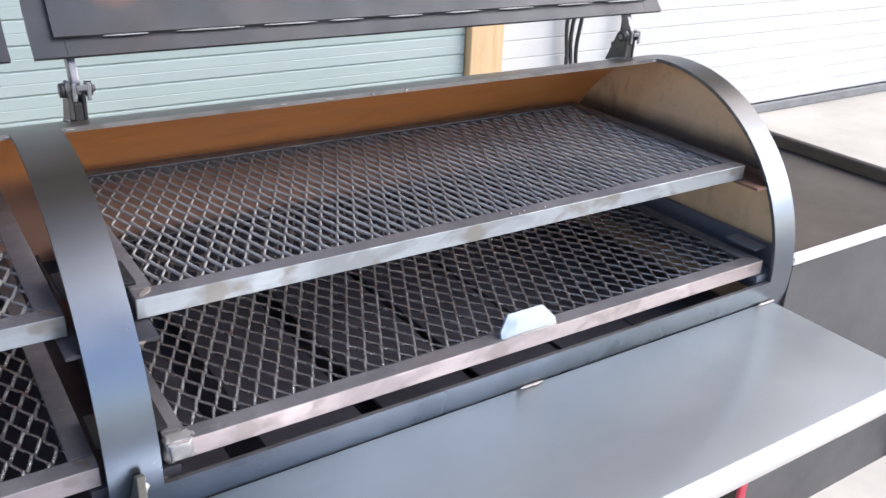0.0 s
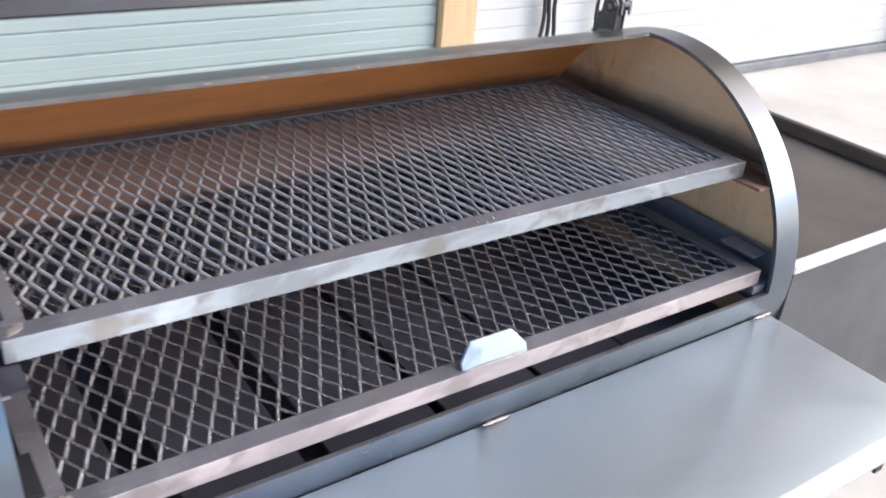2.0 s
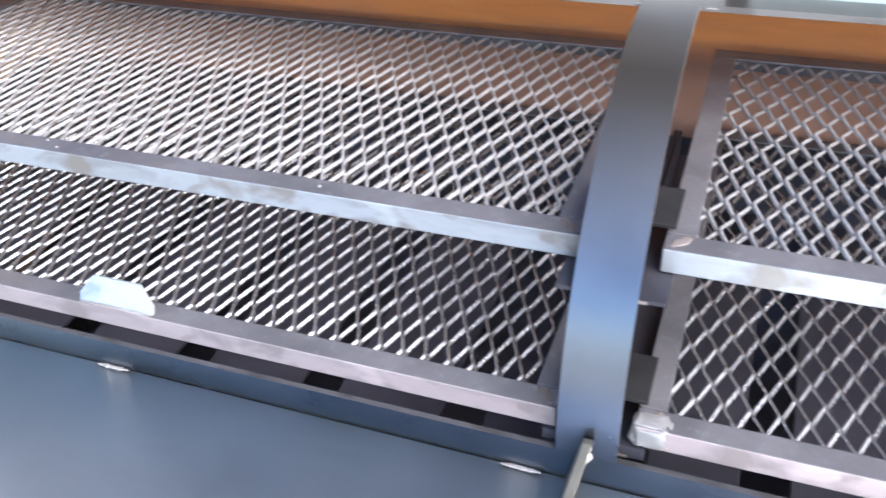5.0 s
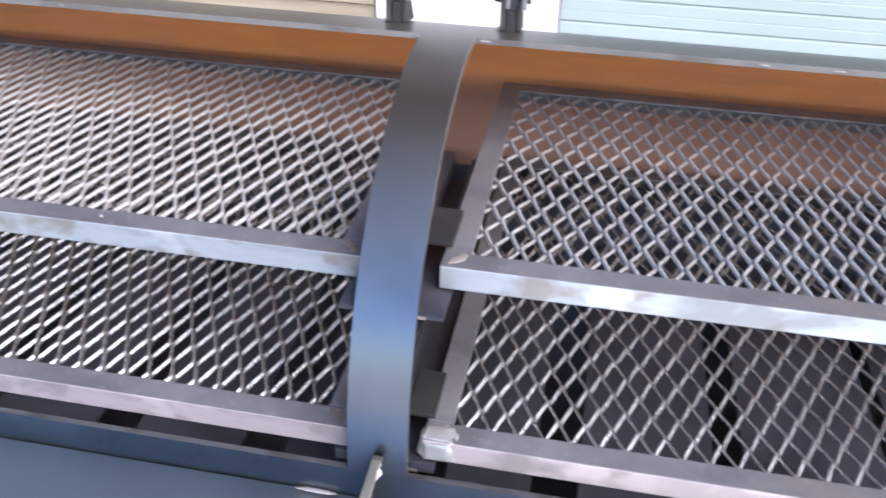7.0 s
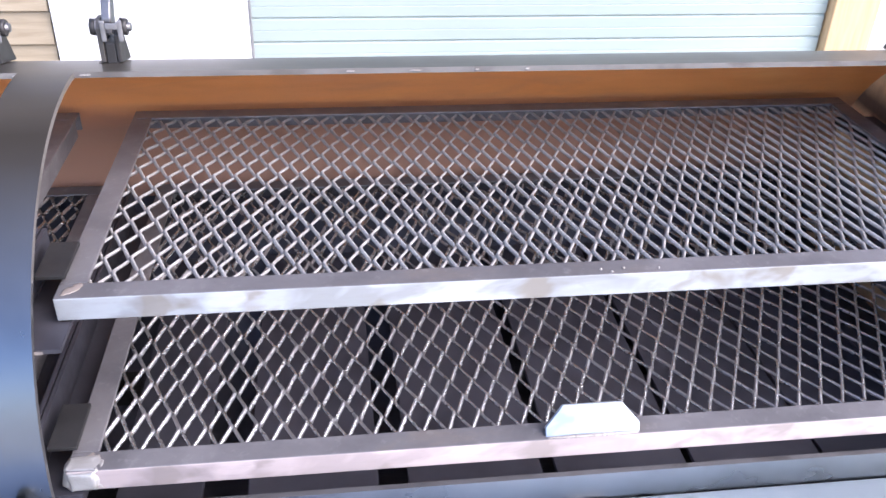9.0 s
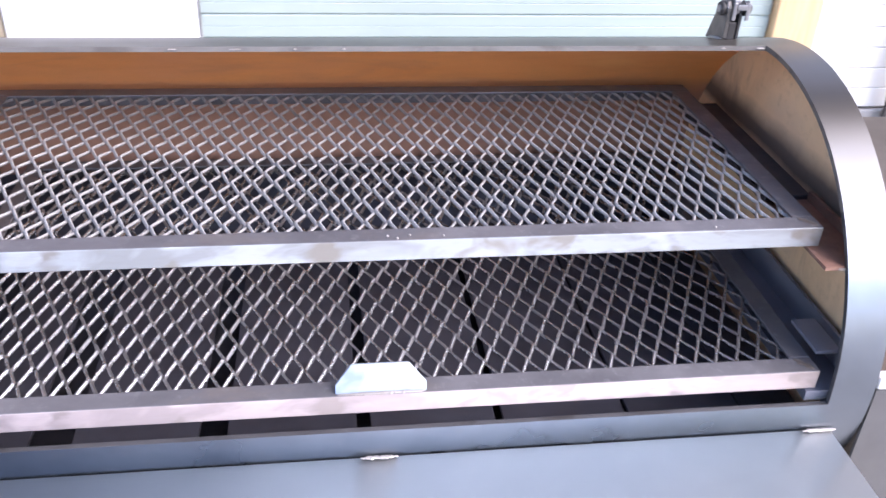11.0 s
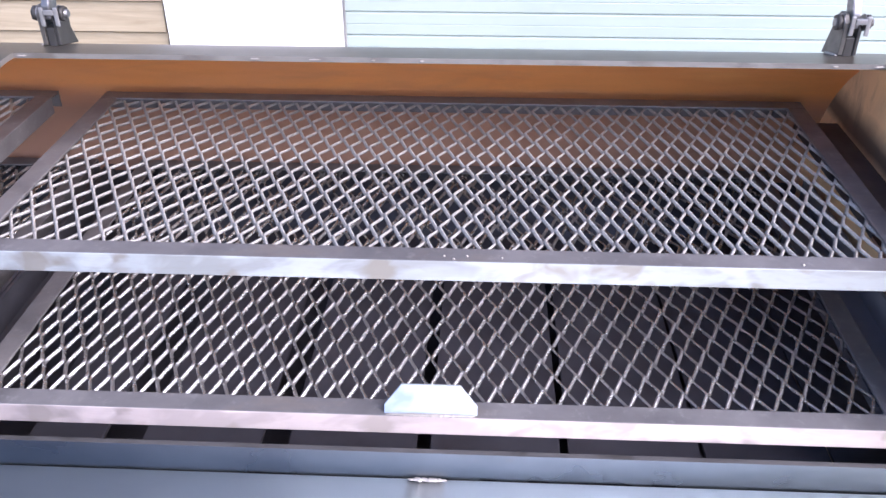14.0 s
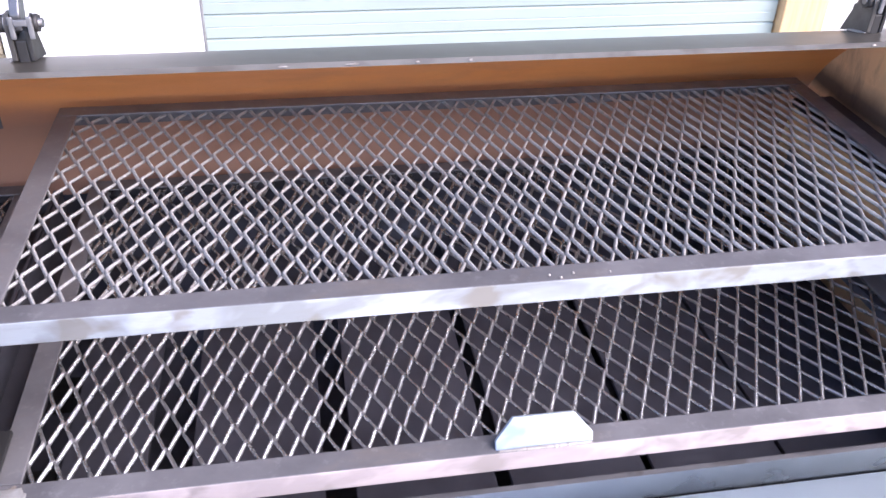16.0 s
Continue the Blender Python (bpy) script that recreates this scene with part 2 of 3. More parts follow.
DULL_WHITE = painted("dull_white_paint", (0.52, 0.52, 0.505), (0.6, 0.6, 0.585), 0.5, 2)
SLAT, CONCRETE = slat_paint(), concrete()
TAN = painted("reflection_wall_tan", (0.038, 0.036, 0.026), (0.06, 0.056, 0.042), 0.8, 1.5)
KERB = painted("grey_kerb", (0.16, 0.165, 0.17), (0.24, 0.24, 0.24), 0.8, 5)
POST = wood("raw_pine", (0.5, 0.33, 0.17), (0.66, 0.47, 0.27), (1.2, 1.2, 0.08))
BOARD = wood("weathered_boards", (0.24, 0.195, 0.13), (0.38, 0.325, 0.235), (0.08, 1, 1.2))

# ------------------------------------------------------------------ builders
Z0 = 1.03                    # underside of the lower grates over the ground
CY, CZ, R, T = 0.303, -0.010 + Z0, 0.318, 0.0065   # the barrel's axis, outer radius and wall


def mesh_of(name, bm, mats):
    me = bpy.data.meshes.new(name)
    bmesh.ops.recalc_face_normals(bm, faces=bm.faces)
    bm.to_mesh(me)
    bm.free()
    for m in mats if isinstance(mats, (list, tuple)) else [mats]:
        me.materials.append(m)
    return me


def part(name, bm, material, parent=None, label=""):
    ob = new(name, mesh_of(name, bm, material))
    if parent:
        ob.parent = parent
    return tagged(ob, label)


def thing(name, label, category, group="", kind="", at=(0, 0, 0)):
    ob = new(name)
    ob.empty_display_size = 0.05
    ob.location = at
    return tagged(ob, label, category, group, kind)


def box(bm, x0, x1, y0, y1, z0, z1, bevel=0.0, mat=0):
    v = [bm.verts.new(p) for p in ((x0, y0, z0), (x1, y0, z0), (x1, y1, z0), (x0, y1, z0),
                                   (x0, y0, z1), (x1, y0, z1), (x1, y1, z1), (x0, y1, z1))]
    fs = [bm.faces.new([v[i] for i in q]) for q in ((3, 2, 1, 0), (4, 5, 6, 7), (0, 1, 5, 4), (1, 2, 6, 5), (2, 3, 7, 6), (3, 0, 4, 7))]
    for f in fs:
        f.material_index = mat
    if bevel:
        es = list({e for f in fs for e in f.edges})
        bmesh.ops.bevel(bm, geom=es, offset=bevel, segments=2, affect="EDGES", profile=0.5)
    return bm


def boxed(*args, **kw):
    return box(bmesh.new(), *args, **kw)


def prism(bm, outline, axis, lo, hi, bevel=0.0):
    """A flat outline of 2D points pushed along an axis."""
    def at(p, h):
        return {"x": (h, p[0], p[1]), "y": (p[0], h, p[1]), "z": (p[0], p[1], h)}[axis]
    a = [bm.verts.new(at(p, lo)) for p in outline]
    b = [bm.verts.new(at(p, hi)) for p in outline]
    n = len(a)
    fs = [bm.faces.new(a), bm.faces.new(b[::-1])]
    fs += [bm.faces.new((a[i], b[i], b[(i + 1) % n], a[(i + 1) % n])) for i in range(n)]
    if bevel:
        es = list({e for f in fs for e in f.edges})
        bmesh.ops.bevel(bm, geom=es, offset=bevel, segments=2, affect="EDGES", profile=0.5)
    return bm


def rod(bm, p, q, r, n=12):
    p, q = Vector(p), Vector(q)
    m = Matrix.Translation((p + q) / 2) @ (q - p).to_track_quat("Z", "Y").to_matrix().to_4x4()
    out = bmesh.ops.create_cone(bm, cap_ends=True, segments=n, radius1=r, radius2=r, depth=(q - p).length, matrix=m)
    for f in {f for v in out["verts"] for f in v.link_faces}:
        f.smooth = len(f.verts) == 4
    return bm


def arc_solid(xs, angles, keep, r_out, r_in, c=(0.0, 0.0), mats=(0, 1, 2)):
    """A curved plate about the x axis: cells of angle by x, with thickness and edges of its own."""
    bm = bmesh.new()
    grid = {}
    for side, r in ((0, r_out), (1, r_in)):
        for i, x in enumerate(xs):
            for j, an in enumerate(angles):
                grid[side, i, j] = (x, c[0] + r * math.cos(an), c[1] + r * math.sin(an))
    verts = {}

    def vert(k):
        if k not in verts:
            verts[k] = bm.verts.new(grid[k])
        return verts[k]

    def quad(keys, mat, smooth):
        f = bm.faces.new([vert(k) for k in keys])
        f.material_index, f.smooth = mat, smooth

    nx, na = len(xs) - 1, len(angles) - 1
    on = {(i, j) for i in range(nx) for j in range(na) if keep(i, j)}
    for i, j in on:
        quad([(0, i, j), (0, i + 1, j), (0, i + 1, j + 1), (0, i, j + 1)], mats[0], True)
        quad([(1, i, j + 1), (1, i + 1, j + 1), (1, i + 1, j), (1, i, j)], mats[1], True)
        for (di, dj), (p, q) in (((-1, 0), ((i, j), (i, j + 1))), ((1, 0), ((i + 1, j), (i + 1, j + 1))),
                                 ((0, -1), ((i, j), (i + 1, j))), ((0, 1), ((i, j + 1), (i + 1, j + 1)))):
            if (i + di, j + dj) not in on:
                quad([(0, *p), (0, *q), (1, *q), (1, *p)], mats[2], False)
    for e in bm.edges:
        if len({f.material_index for f in e.link_faces}) > 1 or not all(f.smooth for f in e.link_faces):
            e.smooth = False
    return bm


def bead(bm, p, q, r, rnd, flat=0.55):
    """A weld: one rippled, rounded ridge along a line."""
    p, q = Vector(p), Vector(q)
    along = (q - p).normalized()
    side = along.cross(Vector((0, 0, 1)))
    side = side.normalized() if side.length > 0.2 else Vector((1, 0, 0))
    up = side.cross(along).normalized()
    n, m = max(5, int((q - p).length / (r * 0.5))), 10
    rings = []
    for i in range(n + 1):
        f = i / n
        k = r * (0.4 + 0.6 * min(1.0, 4 * min(f, 1 - f))) * rnd.uniform(0.65, 1.3)
        c = p.lerp(q, f) + side * rnd.uniform(-0.2, 0.2) * r
        rings.append([bm.verts.new(c + side * k * math.cos(2 * math.pi * j / m) + up * k * flat * math.sin(2 * math.pi * j / m)) for j in range(m)])
    for a, b in zip(rings, rings[1:]):
        for j in range(m):
            bm.faces.new((a[j], a[(j + 1) % m], b[(j + 1) % m], b[j])).smooth = True
    bm.faces.new(rings[0])
    bm.faces.new(rings[-1][::-1])
    return bm


# ------------------------------------------------------------------ setting
def ground():
    bm = bmesh.new()
    n = 24
    for i in range(n + 1):
        for j in range(n + 1):
            u, v = (i / n * 2 - 1), (j / n * 2 - 1)
            bm.verts.new((150 * u ** 3, 150 * v ** 3, 0.0))
    bm.verts.ensure_lookup_table()
    for i in range(n):
        for j in range(n):
            a = i * (n + 1) + j
            bm.faces.new([bm.verts[k] for k in (a, a + n + 1, a + n + 2, a + 1)])
    tagged(part("ground", bm, CONCRETE), "pale weathered concrete yard, dusty and stained", "ground", kind="structure")


def back_wall():
    """The building behind: boards, a white panel, a roll-up shutter, a pine post and white siding."""
    y = 3.1
    wall = tagged(part("wall_north", boxed(-8, 12, y + 0.12, y + 0.3, 0.0, 3.0), WHITE),
                  "white painted building wall behind the cooker", "wall", kind="structure")
    # out of view: added so the shelf's right end mirrors something dark
    tagged(part("reflection_wall", boxed(5.5, 22, y + 0.12, y + 0.3, 3.002, 11.0), TAN),
           "unseen tan wall, added for the shelf to reflect", "wall", kind="structure")
    shutter = thing("roller_shutter", "closed pale roll-up steel shutter with horizontal slats", "shutter", kind="structure")
    bm = bmesh.new()
    pitch, lo, hi = 0.105, -0.05, 2.55
    prof = [(y + 0.008, 0.0), (y, 0.006), (y - 0.0006, 0.048), (y + 0.002, 0.051), (y - 0.0006, 0.054), (y, pitch - 0.008), (y + 0.008, pitch - 0.001), (y + 0.03, pitch - 0.002), (y + 0.03, 0.0)]
    slat = mesh_of("slat", prism(bm, prof, "x", lo, hi), SLAT)
    for i in range(28):
        ob = new("slat", slat)
        ob.location = (0, 0, 0.03 + i * pitch)
        ob.parent = shutter
    panel = thing("white_panel", "plain bright white board panel on the wall", "panel")
    part("board", boxed(-0.86, -0.06, y - 0.01, y + 0.12, 0.02, 2.9, bevel=0.004), WHITE, panel)
    part("edge_strip", boxed(-0.0595, -0.0505, y - 0.012, y - 0.001, 0.02, 2.9, bevel=0.002), KERB, panel, "thin grey edge strip")
    post = tagged(part("wooden_post", boxed(2.56, 2.78, y - 0.05, y + 0.115, 0.0, 2.99, bevel=0.006), POST),
                  "raw pine post beside the shutter", "post")
    far_post = tagged(part("wooden_post", boxed(7.2, 7.44, y - 0.06, y + 0.009, 0.0, 2.99, bevel=0.006), POST),
                      "raw pine post at the end of the white siding", "post")
    siding = thing("board_siding", "weathered brownish horizontal board siding", "siding", kind="structure")
    plank = mesh_of("plank", prism(bmesh.new(), [(y + 0.02, 0.0), (y - 0.004, 0.004), (y + 0.012, 0.135), (y + 0.03, 0.138), (y + 0.03, 0.0)], "x", -6.0, -0.87), BOARD)
    for i in range(20):
        ob = new("plank", plank)
        ob.location = (0, 0, 0.03 + i * 0.14)
        ob.parent = siding
    right = thing("white_siding", "white ribbed metal siding, sunlit", "siding", kind="structure")
    strip = mesh_of("strip", prism(bmesh.new(), [(y + 0.044, 0.0), (y + 0.0405, 0.005), (y + 0.04, 0.098), (y + 0.044, 0.102), (y + 0.1, 0.102), (y + 0.1, 0.0)], "x", 2.79, 12.0), DULL_WHITE)
    for i in range(28):
        ob = new("strip", strip)
        ob.location = (0, 0, 0.075 + i * 0.104)
        ob.parent = right
    tagged(part("wall_base", boxed(2.79, 7.19, y + 0.01, y + 0.039, 0.0, 0.07, bevel=0.01), KERB),
           "grey concrete kerb at the foot of the wall", "kerb", kind="structure")
    for k, x in enumerate((3.27, 3.31, 3.36, 3.70, 3.75)):
        bm = bmesh.new()
        rings = []
        for i in range(44):
            c = Vector((x + 0.012 * math.sin(0.85 * i + k), y - 0.02, 0.0 + i * 0.06))
            rings.append([bm.verts.new(c + 0.012 * Vector((math.cos(j * math.pi / 4), math.sin(j * math.pi / 4), 0))) for j in range(8)])
        for a, b in zip(rings, rings[1:]):
            for j in range(8):
                bm.faces.new((a[j], a[(j + 1) % 8], b[(j + 1) % 8], b[j])).smooth = True
        tagged(part("cable", bm, BLACK), "black cable hanging down the white wall", "cable", group="wall cables")


# ------------------------------------------------------------------ the cooker
X_LEFT, X_RIGHT = -1.174, 1.098
BAYS = ((-1.106, -0.074), (0.0, 1.032))          # the grates' ends
OPEN = ((-1.126, -0.070), (-0.0115, 1.044))   # the door openings
A_RIM, A_LIP = radians(87.0), radians(180.6)


def barrel():
    root = thing("smoker", "blue-grey steel barrel smoker, rusty inside, both lids swung open", "smoker")
    xs = [X_LEFT, OPEN[0][0], *np.linspace(-0.95, -0.25, 4), OPEN[0][1], OPEN[1][0], *np.linspace(0.2, 0.85, 4), OPEN[1][1], X_RIGHT]
    full = [A_LIP + (A_RIM + 2 * math.pi - A_LIP) * i / 84 for i in range(85)]
    top = [A_RIM + 2 * math.pi + (A_LIP - A_RIM) * i / 40 for i in range(1, 41)]
    angles = full + top
    doorway = [k for k, (a, b) in enumerate(zip(xs, xs[1:])) if any(o[0] - 1e-6 <= a and b <= o[1] + 1e-6 for o in OPEN)]

    def keep(i, j):
        return j < 84 or i not in doorway
    bm = arc_solid(xs, angles, keep, R, R - T, (CY, CZ), (0, 1, 2))
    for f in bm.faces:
        # darker steel below the grates paints in the shade there, rust above
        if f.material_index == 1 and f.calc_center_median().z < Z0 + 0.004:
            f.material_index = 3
        # the upper edge of the openings is lighter than the lip
        if f.material_index == 2 and f.calc_center_median().z > Z0 + 0.2:
            f.material_index = 4
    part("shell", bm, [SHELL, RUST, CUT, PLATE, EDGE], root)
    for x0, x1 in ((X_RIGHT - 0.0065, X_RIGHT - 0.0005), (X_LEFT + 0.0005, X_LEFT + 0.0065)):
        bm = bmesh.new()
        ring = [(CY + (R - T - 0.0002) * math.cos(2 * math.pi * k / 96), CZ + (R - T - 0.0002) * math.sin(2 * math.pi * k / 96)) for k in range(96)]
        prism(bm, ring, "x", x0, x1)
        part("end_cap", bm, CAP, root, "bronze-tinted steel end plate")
    rnd = random.Random(17)
    y, z = CY + (R - 0.003) * math.cos(A_RIM), CZ + (R - 0.003) * math.sin(A_RIM)
    for x, ln in ((0.285, 0.010), (0.357, 0.014), (0.433, 0.005), (0.492, 0.005), (0.982, 0.006), (1.030, 0.012), (-0.006, 0.012), (-0.076, 0.010), (-0.5, 0.006), (-0.62, 0.008)):
        part("rim_tack", bead(bmesh.new(), (x, y - 0.0012, z), (x + ln, y - 0.0008, z), 0.0014, rnd), WELD, root, "silvery tack weld on the rim")
    return root


def grate(x0, x1, y0, y1, z, rail_mat, name, label, seed, tab_at=None, hand=1, lump=False, knot=(0.0, 0.0), gauge=(0.0037, 0.0029, 46), strands=None):
    """A framed rack of expanded metal. z: the frame's underside."""
    root = thing(name, label, "grate", group="cooking grates", at=(x0, y0, z))
    w, d, h, leg, t = x1 - x0, y1 - y0, 0.0254, 0.0262, 0.0035

    def angle(a, b, axis, flip, nm, mats):
        # an angle iron: an upright leg outside, a flat leg on top
        s = -1 if flip else 1
        o = [(0, 0), (0, h), (s * leg, h), (s * leg, h - t), (s * t, h - t), (s * t, 0)]
        bm = bmesh.new()
        if axis == "x":
            base = d if flip else 0.0
            prism(bm, [(base + u, v) for u, v in o], "x", a, b, bevel=0.0012)
        else:
            base = w if flip else 0.0
            prism(bm, [(base + u, v) for u, v in o], "y", a, b, bevel=0.0012)
        for f in bm.faces:
            f.normal_update()
            f.material_index = 1 if f.normal.z > 0.6 or f.calc_center_median().z > h - 0.0006 else 0
            # light caught by the back flange's inner edge, painted white
            if nm == "back_rail" and f.normal.y < -0.6 and f.calc_center_median().z > h - t:
                f.material_index = 2
        part(nm, bm, mats, root)
    angle(0, w, "x", False, "front_rail", [rail_mat, RAIL_TOP])
    angle(0, w, "x", True, "back_rail", [RAIL_TOP, RAIL_TOP, LIP])
    angle(leg + 0.0006, d - leg - 0.0006, "y", False, "side_rail", [RAIL_TOP, RAIL_TOP])
    angle(leg + 0.0006, d - leg - 0.0006, "y", True, "side_rail", [RAIL_TOP, RAIL_TOP])
    part("expanded_metal", expanded(w, d, h, hand, knot, gauge, 0.06 if strands else 0.16), strands or MESH, root, "raised diamond mesh of bare steel")
    rnd = random.Random(seed)
    for cx, tx in ((0.006, 0.022), (w - 0.006, w - 0.022)):
        bm = bead(bmesh.new(), (cx, 0.005, h + 0.0002), (tx, 0.024, h + 0.0002), 0.0046, rnd, 0.1)
        part("corner_weld", bm, SCORCH, root, "tan heat-stained weld on the frame corner")
    if lump:
        bm = bmesh.new()
        out = bmesh.ops.create_icosphere(bm, subdivisions=4, radius=1.0)
        for v in out["verts"]:
            k = 1 + 0.2 * noise.noise(v.co * 1.9 + Vector((3, 1, 2))) + 0.13 * noise.noise(v.co * 4.5)
            v.co = Vector([math.copysign(abs(c) ** 0.42, c) for c in v.co])
            v.co = Vector((0.0150 + 0.0185 * k * v.co.x, 0.0095 + 0.0116 * k * v.co.y, 0.0130 + 0.0140 * k * v.co.z))
        for f in bm.faces:
            f.smooth = True
        part("weld_lump", bm, SMEAR, root, "bright smeared weld over the frame corner")
    if tab_at is None:
        # drops of spatter left on the front rail
        for _ in range(5):
            bm = bmesh.new()
            r = rnd.uniform(0.0009, 0.0019)
            bmesh.ops.create_icosphere(bm, subdivisions=2, radius=r)
            bmesh.ops.translate(bm, verts=bm.verts, vec=(rnd.uniform(0.05, w - 0.05), rnd.uniform(0.002, 0.02), h + r * 0.3))
            for f in bm.faces:
                f.smooth = True
            part("weld_spatter", bm, WELD, root)
    if tab_at is not None:
        bm = bmesh.new()
        a, b = tab_at - x0, tab_at + 0.100 - x0
        o = [(a, 0), (b, 0), (b, 0.012), (b - 0.019, 0.0345), (a + 0.018, 0.0345), (a, 0.012)]
        prism(bm, o, "y", 0.0, 0.005, bevel=0.001)
        bmesh.ops.rotate(bm, verts=bm.verts, cent=(0, 0, 0), matrix=Matrix.Rotation(radians(-24), 3, "X"))
        bmesh.ops.translate(bm, verts=bm.verts, vec=(0, 0.003, h - 0.002))
        pull = part("pull_tab", bm, TAB, root, "bright steel pull tab with clipped corners")
        bm = bead(bmesh.new(), (a + 0.002, 0.002, h + 0.0005), (b - 0.002, 0.002, h + 0.0005), 0.0022, rnd)
        part("weld_bead", bm, WELD, pull)
    return root


def expanded(w, d, h, hand=1, knot=(0.0, 0.0), gauge=(0.0037, 0.0029, 46), bend=0.2):
    """Raised expanded metal: zigzag ribbons, all tilted one way, that meet two by two at tilted bonds.
    hand: which way the ribbons tilt; bend: how rounded their turns are."""
    swd, lwd = 0.0259, 0.0514
    wide, thick, lean = gauge[0], gauge[1], radians(gauge[2])
    top = h - 0.0070
    dx, dz = wide / 2 * math.cos(lean), hand * wide / 2 * math.sin(lean)
    # the lattice is laid through one bond, at knot
    nk, nj = int((knot[0] - 0.008) / (swd / 2)), int((knot[1] - 0.003) / (lwd / 2))
    odd = (nk + nj) % 2
    x_lo, y_lo = knot[0] - nk * swd / 2, knot[1] - nj * lwd / 2
    n_cols = int((w - 0.008 - x_lo) / (swd / 2))
    rows = int((d - 0.003 - y_lo) / (lwd / 2))
    rnd = random.Random(int(w * 1000) + hand)
    # a rounded bar: across and along the ribbon's thickness
    ring = [(-1, -0.45), (-0.72, -1), (0.72, -1), (1, -0.45), (1, 0.45), (0.72, 1), (-0.72, 1), (-1, 0.45)]
    ring = [(u * wide / 2, v * thick / 2) for u, v in ring]
    cl, sl = math.cos(lean), hand * math.sin(lean)
    section = [(u * cl - v * sl, u * sl + v * cl) for u, v in ring]
    m = len(section)
    verts, faces = [], []
    half = lwd / 2

    def swing(v):
        # 1 at a bond, -1 at the next: straight legs with rounded turns
        v = max(0.0, v - 0.05) / 0.9
        return bend * math.cos(math.pi * v) + (1 - bend) * (1 - 2 * v)
    for k in range(n_cols):
        cx = x_lo + (k + 0.5) * swd / 2
        path = []
        for j in range(rows + 1):
            side = 1 if (j + k + odd) % 2 else -1
            ox, y = rnd.uniform(-0.0003, 0.0003), y_lo + j * half + rnd.uniform(-0.0004, 0.0004)
            for v in (-0.3, -0.16, -0.06, 0.06, 0.16, 0.3):
                f = side * swing(abs(v))
                path.append((cx + ox + f * (swd / 4 - dx), y + v * half, top - f * dz))
        base = len(verts)
        # the ends stop inside the rails
        path = [(x, min(max(y, 0.0065 + 0.0002 * (i % 6)), d - 0.0079 + 0.0002 * (i % 6)), z) for i, (x, y, z) in enumerate(path)]
        for x, y, z in path:
            verts += [(x + u, y, z + v) for u, v in section]
        for i in range(len(path) - 1):
            p, q = base + m * i, base + m * i + m
            for e in range(m):
                faces.append((p + e, p + (e + 1) % m, q + (e + 1) % m, q + e))
        faces.append(tuple(range(base, base + m)))
        e = base + m * (len(path) - 1)
        faces.append(tuple(reversed(range(e, e + m))))
    run = m * 6 * (rows + 1)
    for k in range(n_cols - 1):
        for j in range(rows + 1):
            if (j + k + odd) % 2:
                # the two halves of a bond are one piece of metal
                a, b = k * run + m * (6 * j + 2), (k + 1) * run + m * (6 * j + 2)
                faces += [(a + 5, b + 6, b + 6 + m, a + 5 + m), (a + 2, a + 2 + m, b + 1 + m, b + 1)]
    me = bpy.data.meshes.new("strands")
    me.from_pydata(verts, [], faces)
    bm = bmesh.new()
    bm.from_mesh(me)
    bpy.data.meshes.remove(me)
    for f in bm.faces:
        f.smooth = len(f.verts) == 4
    return bm


def supports(x0, x1, y0, ya, yb, z, wall_l, wall_r, root, deep, keepers, steels):
    """Angle-iron runners under a grate's two ends, with keeper plates over its front corners."""
    for side, a, wall, kept, steel in ((1, x0, wall_l, keepers[0], steels[0]), (-1, x1, wall_r, keepers[1], steels[1])):
        t, s = 0.0045, side
        inner, outer = a + s * 0.012, a - s * (0.036 if abs(a - wall) < 0.045 else 0.05)
        lo, hi = sorted((inner, outer))
        bm = boxed(lo, hi, ya, yb, z - (0.0155 if deep > 0.05 else 0.0065), z - 0.002)
        lo, hi = sorted((outer, outer + s * t))
        box(bm, lo, hi, max(ya, y0 - 0.004), yb, z - deep, z + (0.036 if kept else 0.010))
        runner = part("grate_runner", bm, [steel], root, "dark angle-iron runner under a grate end")
        lo, hi = sorted((a - s * 0.004, outer))
        part("end_edge", boxed(lo, hi, ya - 0.0012, ya - 0.0001, z - (0.0155 if deep > 0.05 else 0.0065), z - (0.0125 if deep > 0.05 else 0.0035)), SCORCH, runner, "brighter saw-cut end")
        if steel is STOP:
            lo, hi = sorted((inner, outer))
            part("back_runner", boxed(lo, hi, yb + 0.0006, 0.5, z - 0.007, z + 0.004, bevel=0.001), RUNNER, runner, "black bar behind it")
        if kept:
            lo, hi = sorted((outer + s * 0.016, a + s * (0.008 if s > 0 else -0.003)))
            part("keeper", boxed(lo, hi, y0 + 0.022, y0 + 0.086, z + 0.0325, z + 0.037, bevel=0.0008), steel if steel is BLUED else KEEPER, runner, "flat dark steel keeper plate")
        lo, hi = sorted((outer - s * 0.0002, wall))
        if hi - lo > 0.004:
            part("stay", boxed(lo, hi, ya + 0.09, ya + 0.115, z - 0.02, z + 0.0), PLATE, runner)


def tuning_plates(x0, x1, gaps):
    """Loose plates across the barrel's floor; the slots between them narrow towards the firebox."""
    z = Z0 - 0.104
    y0, y1 = CY - 0.285, CY + 0.285
    edges = [x0] + [e for c, g in gaps for e in (c - g / 2, c + g / 2)] + [x1]
    for a, b in zip(edges[::2], edges[1::2]):
        tagged(part("tuning_plate", boxed(a, b, y0, y1, z - 0.006, z, bevel=0.001), PLATE),
               "dark mill-scale steel baffle plate lying under the grates", "baffle plate", group="baffle plates")


